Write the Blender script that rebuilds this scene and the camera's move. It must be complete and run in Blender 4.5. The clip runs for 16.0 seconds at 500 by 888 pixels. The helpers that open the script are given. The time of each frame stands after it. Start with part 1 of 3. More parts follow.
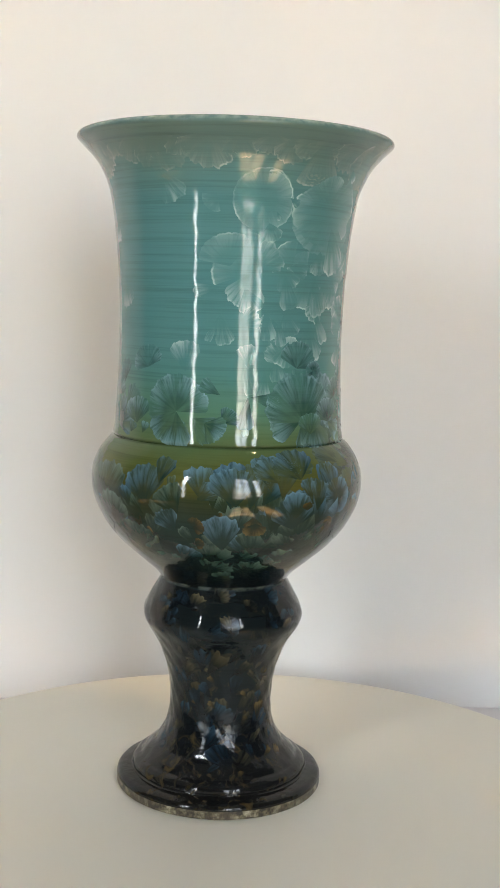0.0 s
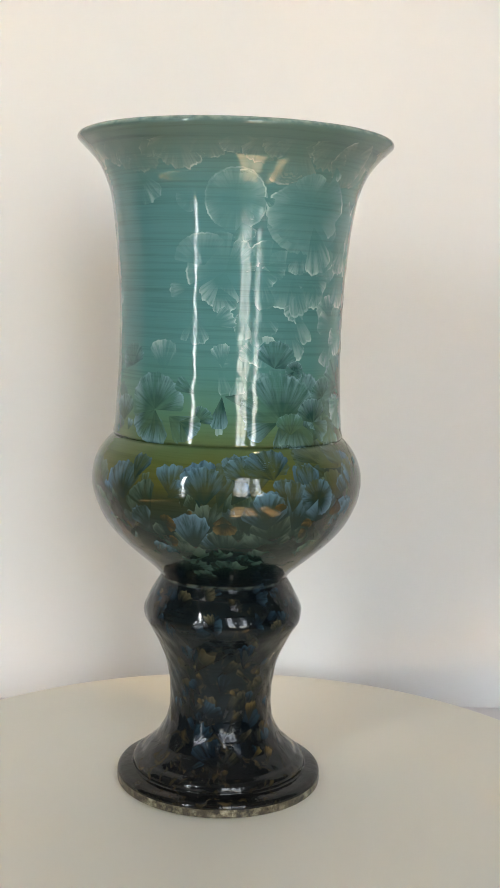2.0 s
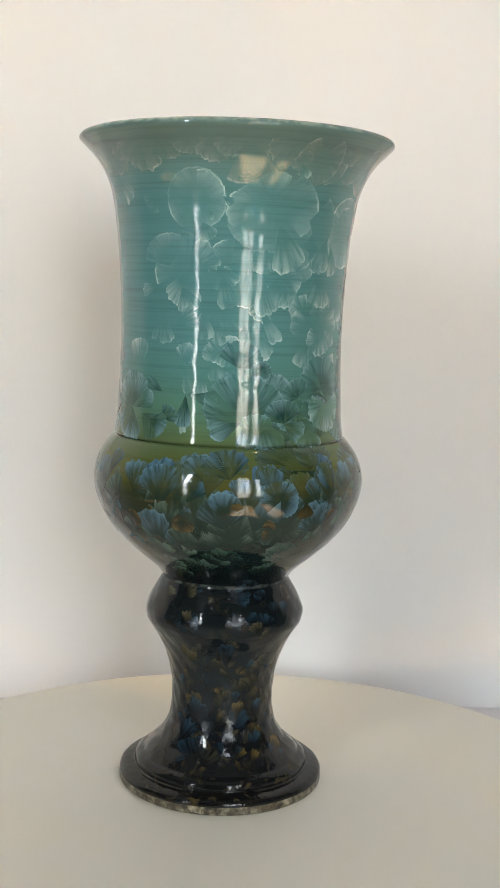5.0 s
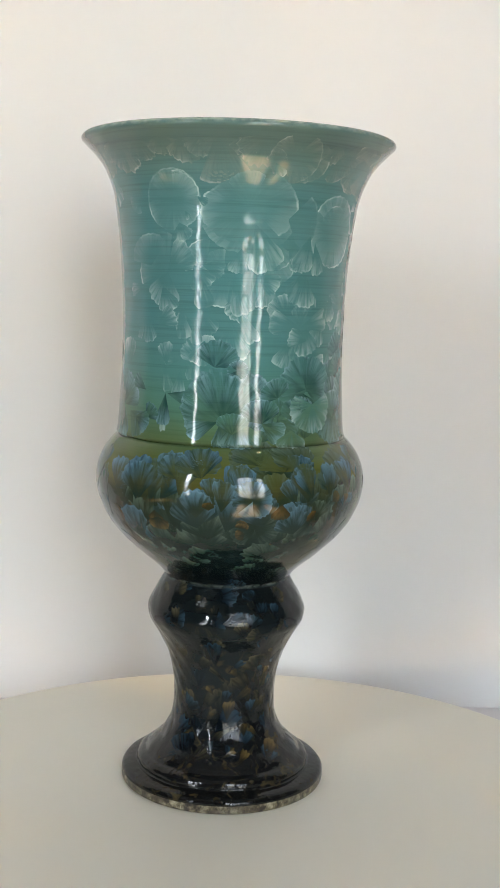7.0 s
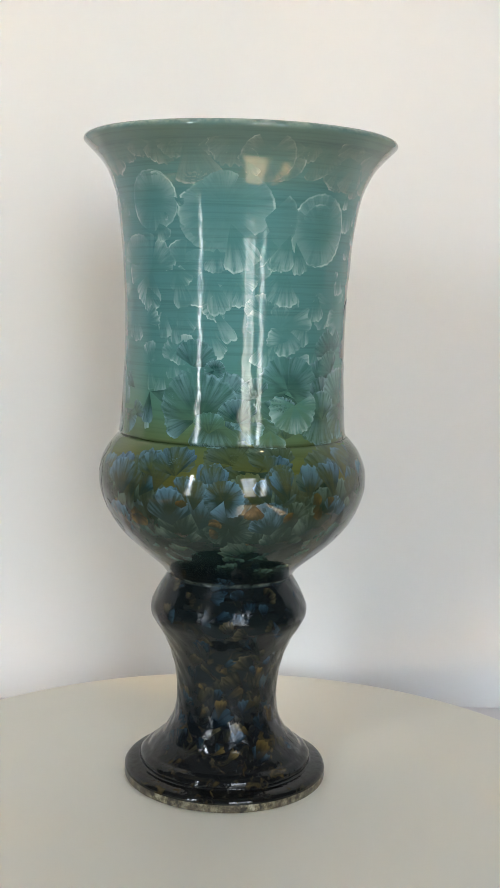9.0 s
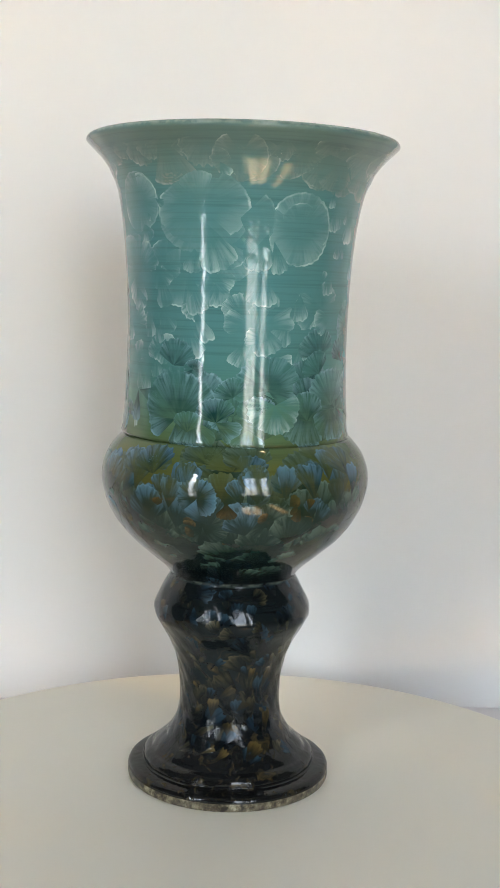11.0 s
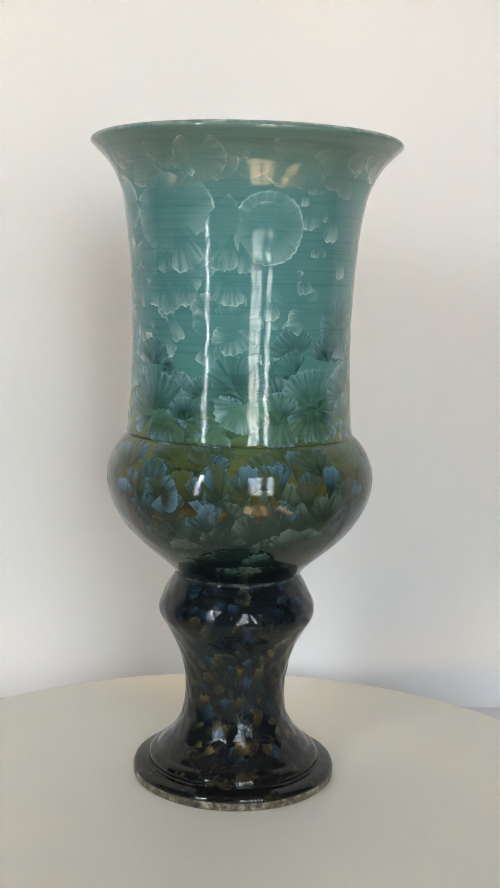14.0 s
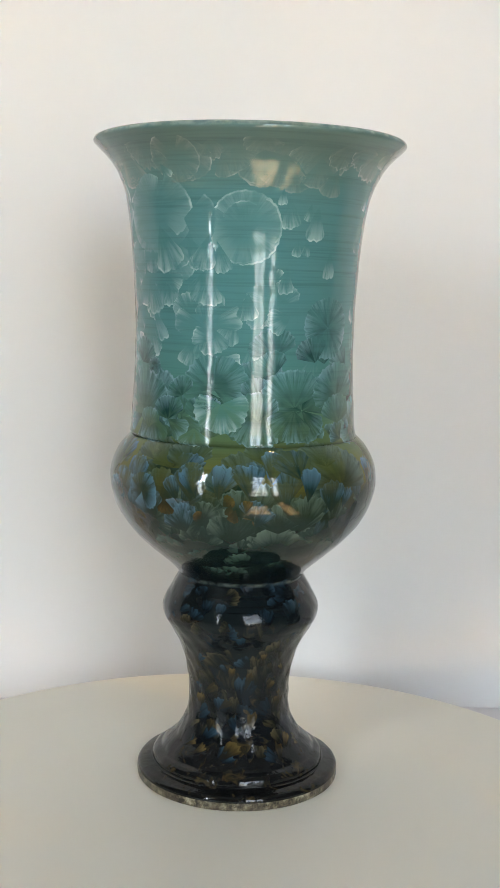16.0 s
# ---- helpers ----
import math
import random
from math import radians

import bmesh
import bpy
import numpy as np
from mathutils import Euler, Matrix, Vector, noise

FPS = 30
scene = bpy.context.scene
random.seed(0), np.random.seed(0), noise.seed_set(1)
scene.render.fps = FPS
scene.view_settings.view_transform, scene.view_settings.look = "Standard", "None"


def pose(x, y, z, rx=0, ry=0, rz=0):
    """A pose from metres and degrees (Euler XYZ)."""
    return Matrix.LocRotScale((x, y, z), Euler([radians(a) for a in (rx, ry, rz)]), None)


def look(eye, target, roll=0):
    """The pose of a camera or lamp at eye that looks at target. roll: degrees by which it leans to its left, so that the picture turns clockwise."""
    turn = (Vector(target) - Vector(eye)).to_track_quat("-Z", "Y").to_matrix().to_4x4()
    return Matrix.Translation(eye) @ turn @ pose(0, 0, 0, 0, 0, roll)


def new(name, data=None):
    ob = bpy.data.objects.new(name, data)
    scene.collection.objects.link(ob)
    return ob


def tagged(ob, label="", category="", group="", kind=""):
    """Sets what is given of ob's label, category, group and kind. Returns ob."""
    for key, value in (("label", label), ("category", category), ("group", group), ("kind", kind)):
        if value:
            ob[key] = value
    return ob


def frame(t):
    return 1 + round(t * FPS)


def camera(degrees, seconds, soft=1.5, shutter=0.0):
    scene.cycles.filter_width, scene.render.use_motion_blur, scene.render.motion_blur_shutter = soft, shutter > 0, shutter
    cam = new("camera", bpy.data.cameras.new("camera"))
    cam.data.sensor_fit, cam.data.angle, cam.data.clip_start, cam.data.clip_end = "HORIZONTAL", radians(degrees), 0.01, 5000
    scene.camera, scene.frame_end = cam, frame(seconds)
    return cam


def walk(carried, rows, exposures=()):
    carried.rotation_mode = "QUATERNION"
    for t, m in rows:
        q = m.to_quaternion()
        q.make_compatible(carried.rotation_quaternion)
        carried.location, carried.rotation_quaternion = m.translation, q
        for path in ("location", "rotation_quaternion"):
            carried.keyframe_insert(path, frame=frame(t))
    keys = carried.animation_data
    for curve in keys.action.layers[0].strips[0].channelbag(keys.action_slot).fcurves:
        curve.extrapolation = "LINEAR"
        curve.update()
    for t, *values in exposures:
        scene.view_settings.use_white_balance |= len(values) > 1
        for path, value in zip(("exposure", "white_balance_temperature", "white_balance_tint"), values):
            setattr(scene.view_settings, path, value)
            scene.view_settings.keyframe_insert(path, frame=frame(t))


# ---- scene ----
cam = camera(24.43, 16.0, soft=1.1)
EYE = (0.0, 0.0, 0.3825)
STAND = look(EYE, (0.0, math.cos(radians(7.21)), 0.3825 - math.sin(radians(7.21))), roll=1.2)
walk(cam, [(0.0, STAND), (16.0, STAND)], exposures=[(0.0, 4.15, 6770, 9), (6.3, 4.15, 6770, 9), (7.5, 4.15, 6450, 8), (16.0, 4.15, 6450, 8)])

# ---- daylight ----
ROOM = dict(x0=-2.9, x1=2.3, y0=-2.0, y1=1.18, z0=-0.75, z1=2.60)
WINDOWS = [  # x0, x1, sill, head, casements
    (-2.25, -1.89, -0.30, 2.45, 1),
    (0.385, 1.085, -0.10, 2.10, 1),
    (1.27, 1.70, -0.10, 2.10, 1),
]
SKYLIGHT = [  # of which window, from and to which height, watts per square metre: open sky above, trees and walls below
    (0, 1.50, 2.45, 9.0), (0, -0.30, 1.50, 2.0),
    (1, 0.50, 2.10, 0.90), (1, -0.10, 0.50, 0.75),
    (2, 0.50, 2.10, 1.20), (2, -0.10, 0.50, 1.0),
]
CEILING_LAMP = (0.62, 0.66)
SUN = (-0.22, 1.0, -1.30)  # the way the sunlight goes


def daylight():
    world = bpy.data.worlds.new("sky")
    scene.world = world
    world.use_nodes = True
    nt = world.node_tree
    nt.nodes.clear()
    out, bg, sky = (nt.nodes.new(k) for k in ("ShaderNodeOutputWorld", "ShaderNodeBackground", "ShaderNodeTexSky"))
    sky.sky_type, sky.sun_disc = "NISHITA", False
    sky.sun_elevation, sky.sun_rotation = math.atan2(-SUN[2], math.hypot(*SUN[:2])), math.atan2(-SUN[0], -SUN[1])
    bg.inputs["Strength"].default_value = 0.05
    nt.links.new(sky.outputs[0], bg.inputs["Color"])
    nt.links.new(bg.outputs[0], out.inputs["Surface"])
    # sunlight falls through the windows on the floor boards, whose warm light rises past the table to the wall
    lamp = bpy.data.lights.new("sun", "SUN")
    lamp.energy, lamp.angle, lamp.color = 2.4, radians(0.53), (1.0, 0.82, 0.58)
    ob = new("sun", lamp)
    ob.matrix_world = look((0, -6, 8), (SUN[0], SUN[1] - 6, SUN[2] + 8))
    for w, a, b, power in SKYLIGHT:
        x0, x1 = WINDOWS[w][:2]
        lamp = bpy.data.lights.new("window_sky", "AREA")
        lamp.shape, lamp.size, lamp.size_y = "RECTANGLE", x1 - x0, b - a
        lamp.color, lamp.energy = (0.86, 0.93, 1.0), power * (x1 - x0) * (b - a)
        lamp.spread = radians(130)
        ob = new("window_sky", lamp)
        turn = math.degrees(math.atan2((x0 + x1) / 2, 1.0 - ROOM["y0"])) * 0.9
        ob.matrix_world = pose((x0 + x1) / 2, ROOM["y0"] - 0.24, (a + b) / 2, 0, 0, turn) @ pose(0, 0, 0, 80, 0, 0)
    # a warm recessed lamp in the ceiling that washes the wall from above
    x, y = CEILING_LAMP
    lamp = bpy.data.lights.new("lamp_glow", "AREA")
    lamp.shape, lamp.size, lamp.energy, lamp.color = "DISK", 0.13, 0.58, (1.0, 0.70, 0.38)
    ob = new("lamp_glow", lamp)
    lamp.spread = radians(56)
    ob.matrix_world = look((x, y, ROOM["z1"] - 0.016), (0.0, ROOM["y1"], 1.65))  # turned to the wall


daylight()


# ---- materials ----
def math_node(nt, op, a, b=0.0, clamp=False):
    n = nt.nodes.new("ShaderNodeMath")
    n.operation, n.use_clamp = op, clamp
    for i, v in enumerate((a, b)):
        if isinstance(v, (int, float)):
            n.inputs[i].default_value = v
        else:
            nt.links.new(v, n.inputs[i])
    return n.outputs[0]


def mix(nt, fac, a, b, blend="MIX"):
    n = nt.nodes.new("ShaderNodeMix")
    n.data_type, n.blend_type = "RGBA", blend
    for i, v in ((0, fac), (6, a), (7, b)):
        if isinstance(v, (int, float)):
            n.inputs[i].default_value = v
        elif isinstance(v, tuple):
            n.inputs[i].default_value = (*v, 1.0)[:4]
        else:
            nt.links.new(v, n.inputs[i])
    return n.outputs[2]


def ramp(nt, fac, stops, interp="LINEAR"):
    n = nt.nodes.new("ShaderNodeValToRGB")
    n.color_ramp.interpolation = interp
    while len(n.color_ramp.elements) < len(stops):
        n.color_ramp.elements.new(1.0)
    for e, (at, colour) in zip(n.color_ramp.elements, stops):
        e.position = at
        e.color = (*colour, 1.0) if isinstance(colour, tuple) else (colour, colour, colour, 1.0)
    nt.links.new(fac, n.inputs["Fac"])
    return n.outputs["Color"]


def scaled(nt, vector, x, y, z):
    n = nt.nodes.new("ShaderNodeVectorMath")
    n.operation = "MULTIPLY"
    n.inputs[1].default_value = (x, y, z)
    nt.links.new(vector, n.inputs[0])
    return n.outputs[0]


def noise_tex(nt, vector, scale, detail=3.0, rough=0.55, distort=0.0):
    n = nt.nodes.new("ShaderNodeTexNoise")
    n.inputs["Scale"].default_value, n.inputs["Detail"].default_value = scale, detail
    n.inputs["Roughness"].default_value, n.inputs["Distortion"].default_value = rough, distort
    nt.links.new(vector, n.inputs["Vector"])
    return n.outputs["Fac"]


def material(name):
    m = bpy.data.materials.new(name)
    m.use_nodes = True
    nt = m.node_tree
    return m, nt, nt.nodes["Principled BSDF"], nt.nodes.new("ShaderNodeTexCoord").outputs["Object"]


def bump(nt, bsdf, height, strength, distance):
    n = nt.nodes.new("ShaderNodeBump")
    n.inputs["Strength"].default_value, n.inputs["Distance"].default_value = strength, distance
    nt.links.new(height, n.inputs["Height"])
    nt.links.new(n.outputs[0], bsdf.inputs["Normal"])


def plaster(name, colour, rough=0.85):
    m, nt, b, co = material(name)
    broad = noise_tex(nt, co, 1.7, 3)
    fine = noise_tex(nt, co, 90, 4)
    tone = mix(nt, math_node(nt, "MULTIPLY", broad, 0.10), colour, tuple(c * 0.8 for c in colour))
    nt.links.new(tone, b.inputs["Base Color"])
    b.inputs["Roughness"].default_value = rough
    bump(nt, b, fine, 0.15, 0.001)
    return m


def painted(name, colour, rough, grain=25.0, wear=0.12):
    m, nt, b, co = material(name)
    broad = noise_tex(nt, co, 4, 4)
    fine = noise_tex(nt, scaled(nt, co, 1, 1, 1), grain * 8, 3)
    tone = mix(nt, math_node(nt, "MULTIPLY", broad, wear), colour, tuple(c * 0.75 for c in colour))
    nt.links.new(tone, b.inputs["Base Color"])
    nt.links.new(math_node(nt, "ADD", math_node(nt, "MULTIPLY", broad, 0.15), rough - 0.07), b.inputs["Roughness"])
    bump(nt, b, fine, 0.06, 0.0006)
    return m


def boards(name):
    m, nt, b, co = material(name)
    streak = noise_tex(nt, scaled(nt, co, 14, 1.2, 1), 3, 5)
    tone = ramp(nt, streak, [(0.3, (0.44, 0.30, 0.14)), (0.7, (0.58, 0.42, 0.22))])
    nt.links.new(tone, b.inputs["Base Color"])
    b.inputs["Roughness"].default_value = 0.45
    bump(nt, b, streak, 0.1, 0.001)
    return m


def glaze_base(nt, co):
    """Colour of the running glaze by height, with the thrown and brushed rings in it."""
    sep = nt.nodes.new("ShaderNodeSeparateXYZ")
    nt.links.new(co, sep.inputs[0])
    wander = noise_tex(nt, co, 22, 4)
    z = math_node(nt, "ADD", math_node(nt, "MULTIPLY", sep.outputs[2], 2.0), math_node(nt, "MULTIPLY", math_node(nt, "SUBTRACT", wander, 0.5), 0.030))
    colour = ramp(nt, z, [
        (0.00, (0.010, 0.009, 0.008)), (0.10, (0.008, 0.010, 0.012)), (0.20, (0.014, 0.018, 0.019)),
        (0.345, (0.006, 0.009, 0.010)), (0.395, (0.010, 0.022, 0.020)), (0.445, (0.016, 0.030, 0.024)),
        (0.480, (0.038, 0.046, 0.022)), (0.500, (0.095, 0.088, 0.023)), (0.53, (0.106, 0.124, 0.034)), (0.565, (0.098, 0.155, 0.070)),
        (0.61, (0.098, 0.212, 0.150)), (0.66, (0.092, 0.236, 0.218)), (0.70, (0.094, 0.240, 0.238)), (0.78, (0.094, 0.243, 0.250)),
        (0.90, (0.106, 0.246, 0.252)), (0.945, (0.120, 0.235, 0.230)), (0.975, (0.126, 0.200, 0.188)), (1.0, (0.13, 0.21, 0.19)),
    ])
    # broken pale glaze over the lip, a patchy pale ring at the neck, a dark line along the shoulder's groove
    patchy = ramp(nt, noise_tex(nt, co, 120, 3), [(0.40, 0.1), (0.60, 1.0)])
    pale_bands = ramp(nt, math_node(nt, "MULTIPLY", sep.outputs[2], 2.0), [(0.3292, 0.0), (0.3312, 0.5), (0.3330, 0.0), (0.9930, 0.0), (0.9985, 0.8)])
    colour = mix(nt, math_node(nt, "MULTIPLY", pale_bands, patchy), colour, (0.42, 0.48, 0.41))
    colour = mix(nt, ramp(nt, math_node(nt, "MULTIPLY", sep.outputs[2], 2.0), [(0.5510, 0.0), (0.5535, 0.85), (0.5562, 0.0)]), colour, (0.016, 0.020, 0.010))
    rings = noise_tex(nt, scaled(nt, co, 6, 6, 420), 1.0, 5, 0.7, 0.3)
    bands = noise_tex(nt, scaled(nt, co, 3, 3, 60), 1.0, 3)
    dark = ramp(nt, rings, [(0.30, 0.55), (0.52, 1.0)])
    colour = mix(nt, 0.5, colour, dark, "MULTIPLY")
    colour = mix(nt, math_node(nt, "MULTIPLY", bands, 0.35), colour, (0.10, 0.30, 0.30), "SOFT_LIGHT")
    low = math_node(nt, "SUBTRACT", 1.0, math_node(nt, "MULTIPLY", sep.outputs[2], 4.0), True)
    relief = math_node(nt, "ADD", math_node(nt, "MULTIPLY", noise_tex(nt, co, 130, 3), math_node(nt, "ADD", low, 0.12)), math_node(nt, "MULTIPLY", rings, 0.08))
    return colour, relief, sep.outputs[2]


def glaze(name, ior, relief_size=0.0012):
    m, nt, b, co = material(name)
    colour, relief, z = glaze_base(nt, co)
    spots = noise_tex(nt, co, 75, 4, 0.6, 1.2)
    low = math_node(nt, "SUBTRACT", 1.0, math_node(nt, "MULTIPLY", z, 6.3), True)
    flecks = math_node(nt, "MULTIPLY", ramp(nt, spots, [(0.55, 0.0), (0.68, 1.0)]), math_node(nt, "MULTIPLY", low, 2.2, True), True)
    colour = mix(nt, math_node(nt, "MULTIPLY", flecks, 0.38), colour, (0.12, 0.085, 0.030))
    nt.links.new(colour, b.inputs["Base Color"])
    b.inputs["Roughness"].default_value = 0.05
    b.inputs["IOR"].default_value = ior
    bump(nt, b, relief, 0.25, relief_size)
    return m


def crystal_glaze(name, heart, leaf, edge, cover, edge_cover, clear=0.3, streaks=70.0, relief_size=0.0004, deep=0.25, line=1.0, tip=0.35, fold=0.0, dull=0.0, ior=1.5, grain=0.5, pearl=0.08, sector=0.13, gone=0.35):
    """A crystal in the glaze: fine rays from its heart, a thin pale edge here and there, the glaze showing through."""
    m, nt, b, co = material(name)
    base, relief, _ = glaze_base(nt, co)
    uv = nt.nodes.new("ShaderNodeUVMap")
    uv.uv_map = "fan"
    sep = nt.nodes.new("ShaderNodeSeparateXYZ")
    nt.links.new(uv.outputs[0], sep.inputs[0])
    u, v = sep.outputs[0], sep.outputs[1]
    rnd = nt.nodes.new("ShaderNodeObjectInfo").outputs["Random"]

    def fan_noise(across, along, offset, detail):
        c = nt.nodes.new("ShaderNodeCombineXYZ")
        nt.links.new(math_node(nt, "MULTIPLY", u, across), c.inputs[0])
        nt.links.new(math_node(nt, "MULTIPLY", v, along), c.inputs[1])
        nt.links.new(math_node(nt, "ADD", math_node(nt, "MULTIPLY", rnd, 50.0), offset), c.inputs[2])
        return noise_tex(nt, c.outputs[0], 1.0, detail, 0.65)

    rays = fan_noise(streaks, 1.3, 0.0, 4)
    sectors = fan_noise(streaks * sector, 0.7, 7.0, 2)
    patch = noise_tex(nt, co, 38, 2)
    tone = mix(nt, ramp(nt, v, [(0.0, 0.0), (0.35, deep), (0.95, 1.0)]), heart, leaf)
    tone = mix(nt, ramp(nt, rays, [(0.34, grain), (0.58, 0.0)]), tone, heart)
    rim = math_node(nt, "MULTIPLY", ramp(nt, v, [(0.945, 0.0), (0.98, line), (1.0, 0.7 * line)]), math_node(nt, "MULTIPLY", ramp(nt, patch, [(0.44, 0.1), (0.58, 1.0)]), ramp(nt, sectors, [(0.40, gone), (0.55, 1.0)])))
    glow = math_node(nt, "MULTIPLY", ramp(nt, v, [(0.40, 0.0), (1.0, tip)]), ramp(nt, math_node(nt, "MULTIPLY", math_node(nt, "ADD", rays, sectors), 0.5), [(0.44, 0.0), (0.56, 1.0)]))
    tone = mix(nt, math_node(nt, "ADD", rim, glow, True), tone, edge)
    span = nt.nodes.new("ShaderNodeUVMap")
    span.uv_map = "span"
    cut = nt.nodes.new("ShaderNodeSeparateXYZ")
    nt.links.new(span.outputs[0], cut.inputs[0])
    tone = mix(nt, ramp(nt, cut.outputs[0], [(0.0, fold), (0.16, 0.0), (0.84, 0.0), (1.0, fold)]), tone, heart)
    tone = mix(nt, math_node(nt, "MULTIPLY", rnd, dull), tone, heart)
    strength = math_node(nt, "MULTIPLY", ramp(nt, sectors, [(0.38, gone), (0.60, 1.0)]), ramp(nt, v, [(0.0, clear), (0.45, 0.5 + 0.5 * clear), (1.0, 1.0)]))
    strength = math_node(nt, "MULTIPLY", strength, math_node(nt, "ADD", math_node(nt, "MULTIPLY", rnd, 0.5), 0.75))
    fac = math_node(nt, "ADD", math_node(nt, "MULTIPLY", strength, cover), math_node(nt, "MULTIPLY", rim, edge_cover), True)
    nt.links.new(mix(nt, fac, base, tone), b.inputs["Base Color"])
    # pearly crystals under clear glass
    b.inputs["Metallic"].default_value, b.inputs["Roughness"].default_value = pearl, 0.42
    b.inputs["Specular IOR Level"].default_value = 0.0
    b.inputs["Coat Weight"].default_value, b.inputs["Coat Roughness"].default_value = 1.0, 0.04
    b.inputs["Coat IOR"].default_value = ior
    h = math_node(nt, "ADD", math_node(nt, "MULTIPLY", rays, 0.6), relief)
    bump(nt, b, h, 0.45, relief_size)
    coat = nt.nodes.new("ShaderNodeBump")
    coat.inputs["Strength"].default_value, coat.inputs["Distance"].default_value = 0.14, relief_size
    nt.links.new(h, coat.inputs["Height"])
    nt.links.new(coat.outputs[0], b.inputs["Coat Normal"])
    return m


def bisque():
    m, nt, b, co = material("speckled_foot_edge")
    n1 = noise_tex(nt, co, 160, 4, 0.7)
    n2 = noise_tex(nt, co, 45, 3)
    tone = ramp(nt, n1, [(0.38, (0.020, 0.014, 0.010)), (0.50, (0.15, 0.125, 0.075)), (0.64, (0.42, 0.38, 0.27))])
    tone = mix(nt, ramp(nt, n2, [(0.45, 0.0), (0.62, 0.7)]), tone, (0.045, 0.030, 0.020))
    nt.links.new(tone, b.inputs["Base Color"])
    b.inputs["Roughness"].default_value = 0.35
    bump(nt, b, n1, 0.4, 0.001)
    return m


M_WALL = plaster("white_wall_paint", (0.80, 0.79, 0.775))
# unseen ceiling, side and back walls: a dim room's shade put into their colour
M_CEIL = plaster("dimmed_ceiling_paint", (0.34, 0.33, 0.31))
M_SIDE = plaster("dimmed_side_wall_paint", (0.12, 0.117, 0.11))
M_DIM = plaster("dimmed_back_wall_paint", (0.045, 0.044, 0.042))
M_LEDGE = painted("ledge_paint", (0.74, 0.70, 0.70), 0.5)
M_TRIM = painted("trim_paint", (0.78, 0.77, 0.74), 0.4)
M_TABLE = painted("cream_table_lacquer", (0.85, 0.805, 0.695), 0.38)
M_METAL = painted("grey_metal_paint", (0.35, 0.35, 0.35), 0.4)
M_FLOOR = boards("oak_boards")
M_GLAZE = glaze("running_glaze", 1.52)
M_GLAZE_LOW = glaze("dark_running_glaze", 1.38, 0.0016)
M_FOOT = bisque()
M_PLATE = crystal_glaze("pale_plate_crystal", (0.085, 0.225, 0.222), (0.17, 0.335, 0.33), (0.44, 0.60, 0.60), 0.60, 0.6, 0.10, 50.0, line=0.75, tip=0.40, grain=0.3, pearl=0.08, sector=0.10, gone=0.25)
M_HANG = crystal_glaze("white_tipped_crystal", (0.055, 0.180, 0.178), (0.15, 0.315, 0.31), (0.50, 0.66, 0.66), 0.80, 0.3, 0.22, 60.0, deep=0.15, line=0.45, tip=0.70, fold=0.35, dull=0.25, grain=0.4, pearl=0.08, sector=0.16, gone=0.35)
M_VEIL = crystal_glaze("grey_veil_crystal", (0.115, 0.185, 0.172), (0.165, 0.235, 0.215), (0.38, 0.47, 0.44), 0.62, 0.5, 0.2, line=0.7, tip=0.35, grain=0.3, pearl=0.08)
M_TEAL = crystal_glaze("teal_fan_crystal", (0.005, 0.028, 0.025), (0.050, 0.150, 0.148), (0.26, 0.45, 0.51), 0.90, 0.3, 0.75, 56.0, deep=0.2, line=0.35, tip=0.65, fold=0.4, dull=0.35, grain=0.5, pearl=0.08, sector=0.12, gone=0.45)
M_BLUE = crystal_glaze("blue_fan_crystal", (0.012, 0.028, 0.024), (0.026, 0.076, 0.090), (0.150, 0.300, 0.42), 0.95, 0.1, 0.80, 44.0, deep=0.15, line=0.2, tip=0.70, fold=0.5, dull=0.4, ior=1.46, grain=0.5, gone=0.45)
M_DARK = crystal_glaze("green_fan_crystal", (0.007, 0.018, 0.012), (0.036, 0.076, 0.058), (0.15, 0.23, 0.185), 0.92, 0.1, 0.7, 40.0, line=0.3, tip=0.65, fold=0.5, dull=0.45, ior=1.46, grain=0.5, gone=0.4)
M_STEM = crystal_glaze("brown_leaf_crystal", (0.003, 0.004, 0.004), (0.020, 0.020, 0.014), (0.170, 0.145, 0.075), 0.92, 0.1, 0.7, 40.0, 0.0026, line=0.2, tip=0.65, fold=0.8, dull=0.6, ior=1.38)
M_NAVY = crystal_glaze("navy_leaf_crystal", (0.002, 0.004, 0.006), (0.008, 0.020, 0.030), (0.055, 0.110, 0.155), 0.92, 0.1, 0.7, 40.0, 0.0026, line=0.2, tip=0.65, fold=0.8, dull=0.6, ior=1.38)
M_GOLD = crystal_glaze("amber_crystal", (0.020, 0.016, 0.008), (0.120, 0.080, 0.020), (0.22, 0.155, 0.055), 0.85, 0.1, 0.5, 34.0, 0.0020, line=0.15, tip=0.6, fold=0.8, dull=0.6, ior=1.38)


# ---- building helpers ----
def mesh_object(name, verts, faces, mat, parent=None, smooth=False, label=""):
    me = bpy.data.meshes.new(name)
    me.from_pydata([tuple(v) for v in verts], [], faces)
    me.materials.append(mat)
    if smooth:
        me.polygons.foreach_set("use_smooth", [True] * len(me.polygons))
    me.update()
    ob = new(name, me)
    if parent:
        ob.parent = parent
    if label:
        ob["label"] = label
    return ob


def part(name, bm, mat, parent=None, label="", smooth=False):
    me = bpy.data.meshes.new(name)
    bm.normal_update()
    bm.to_mesh(me)
    bm.free()
    me.materials.append(mat)
    if smooth:
        me.polygons.foreach_set("use_smooth", [True] * len(me.polygons))
    ob = new(name, me)
    if parent:
        ob.parent = parent
    if label:
        ob["label"] = label
    return ob


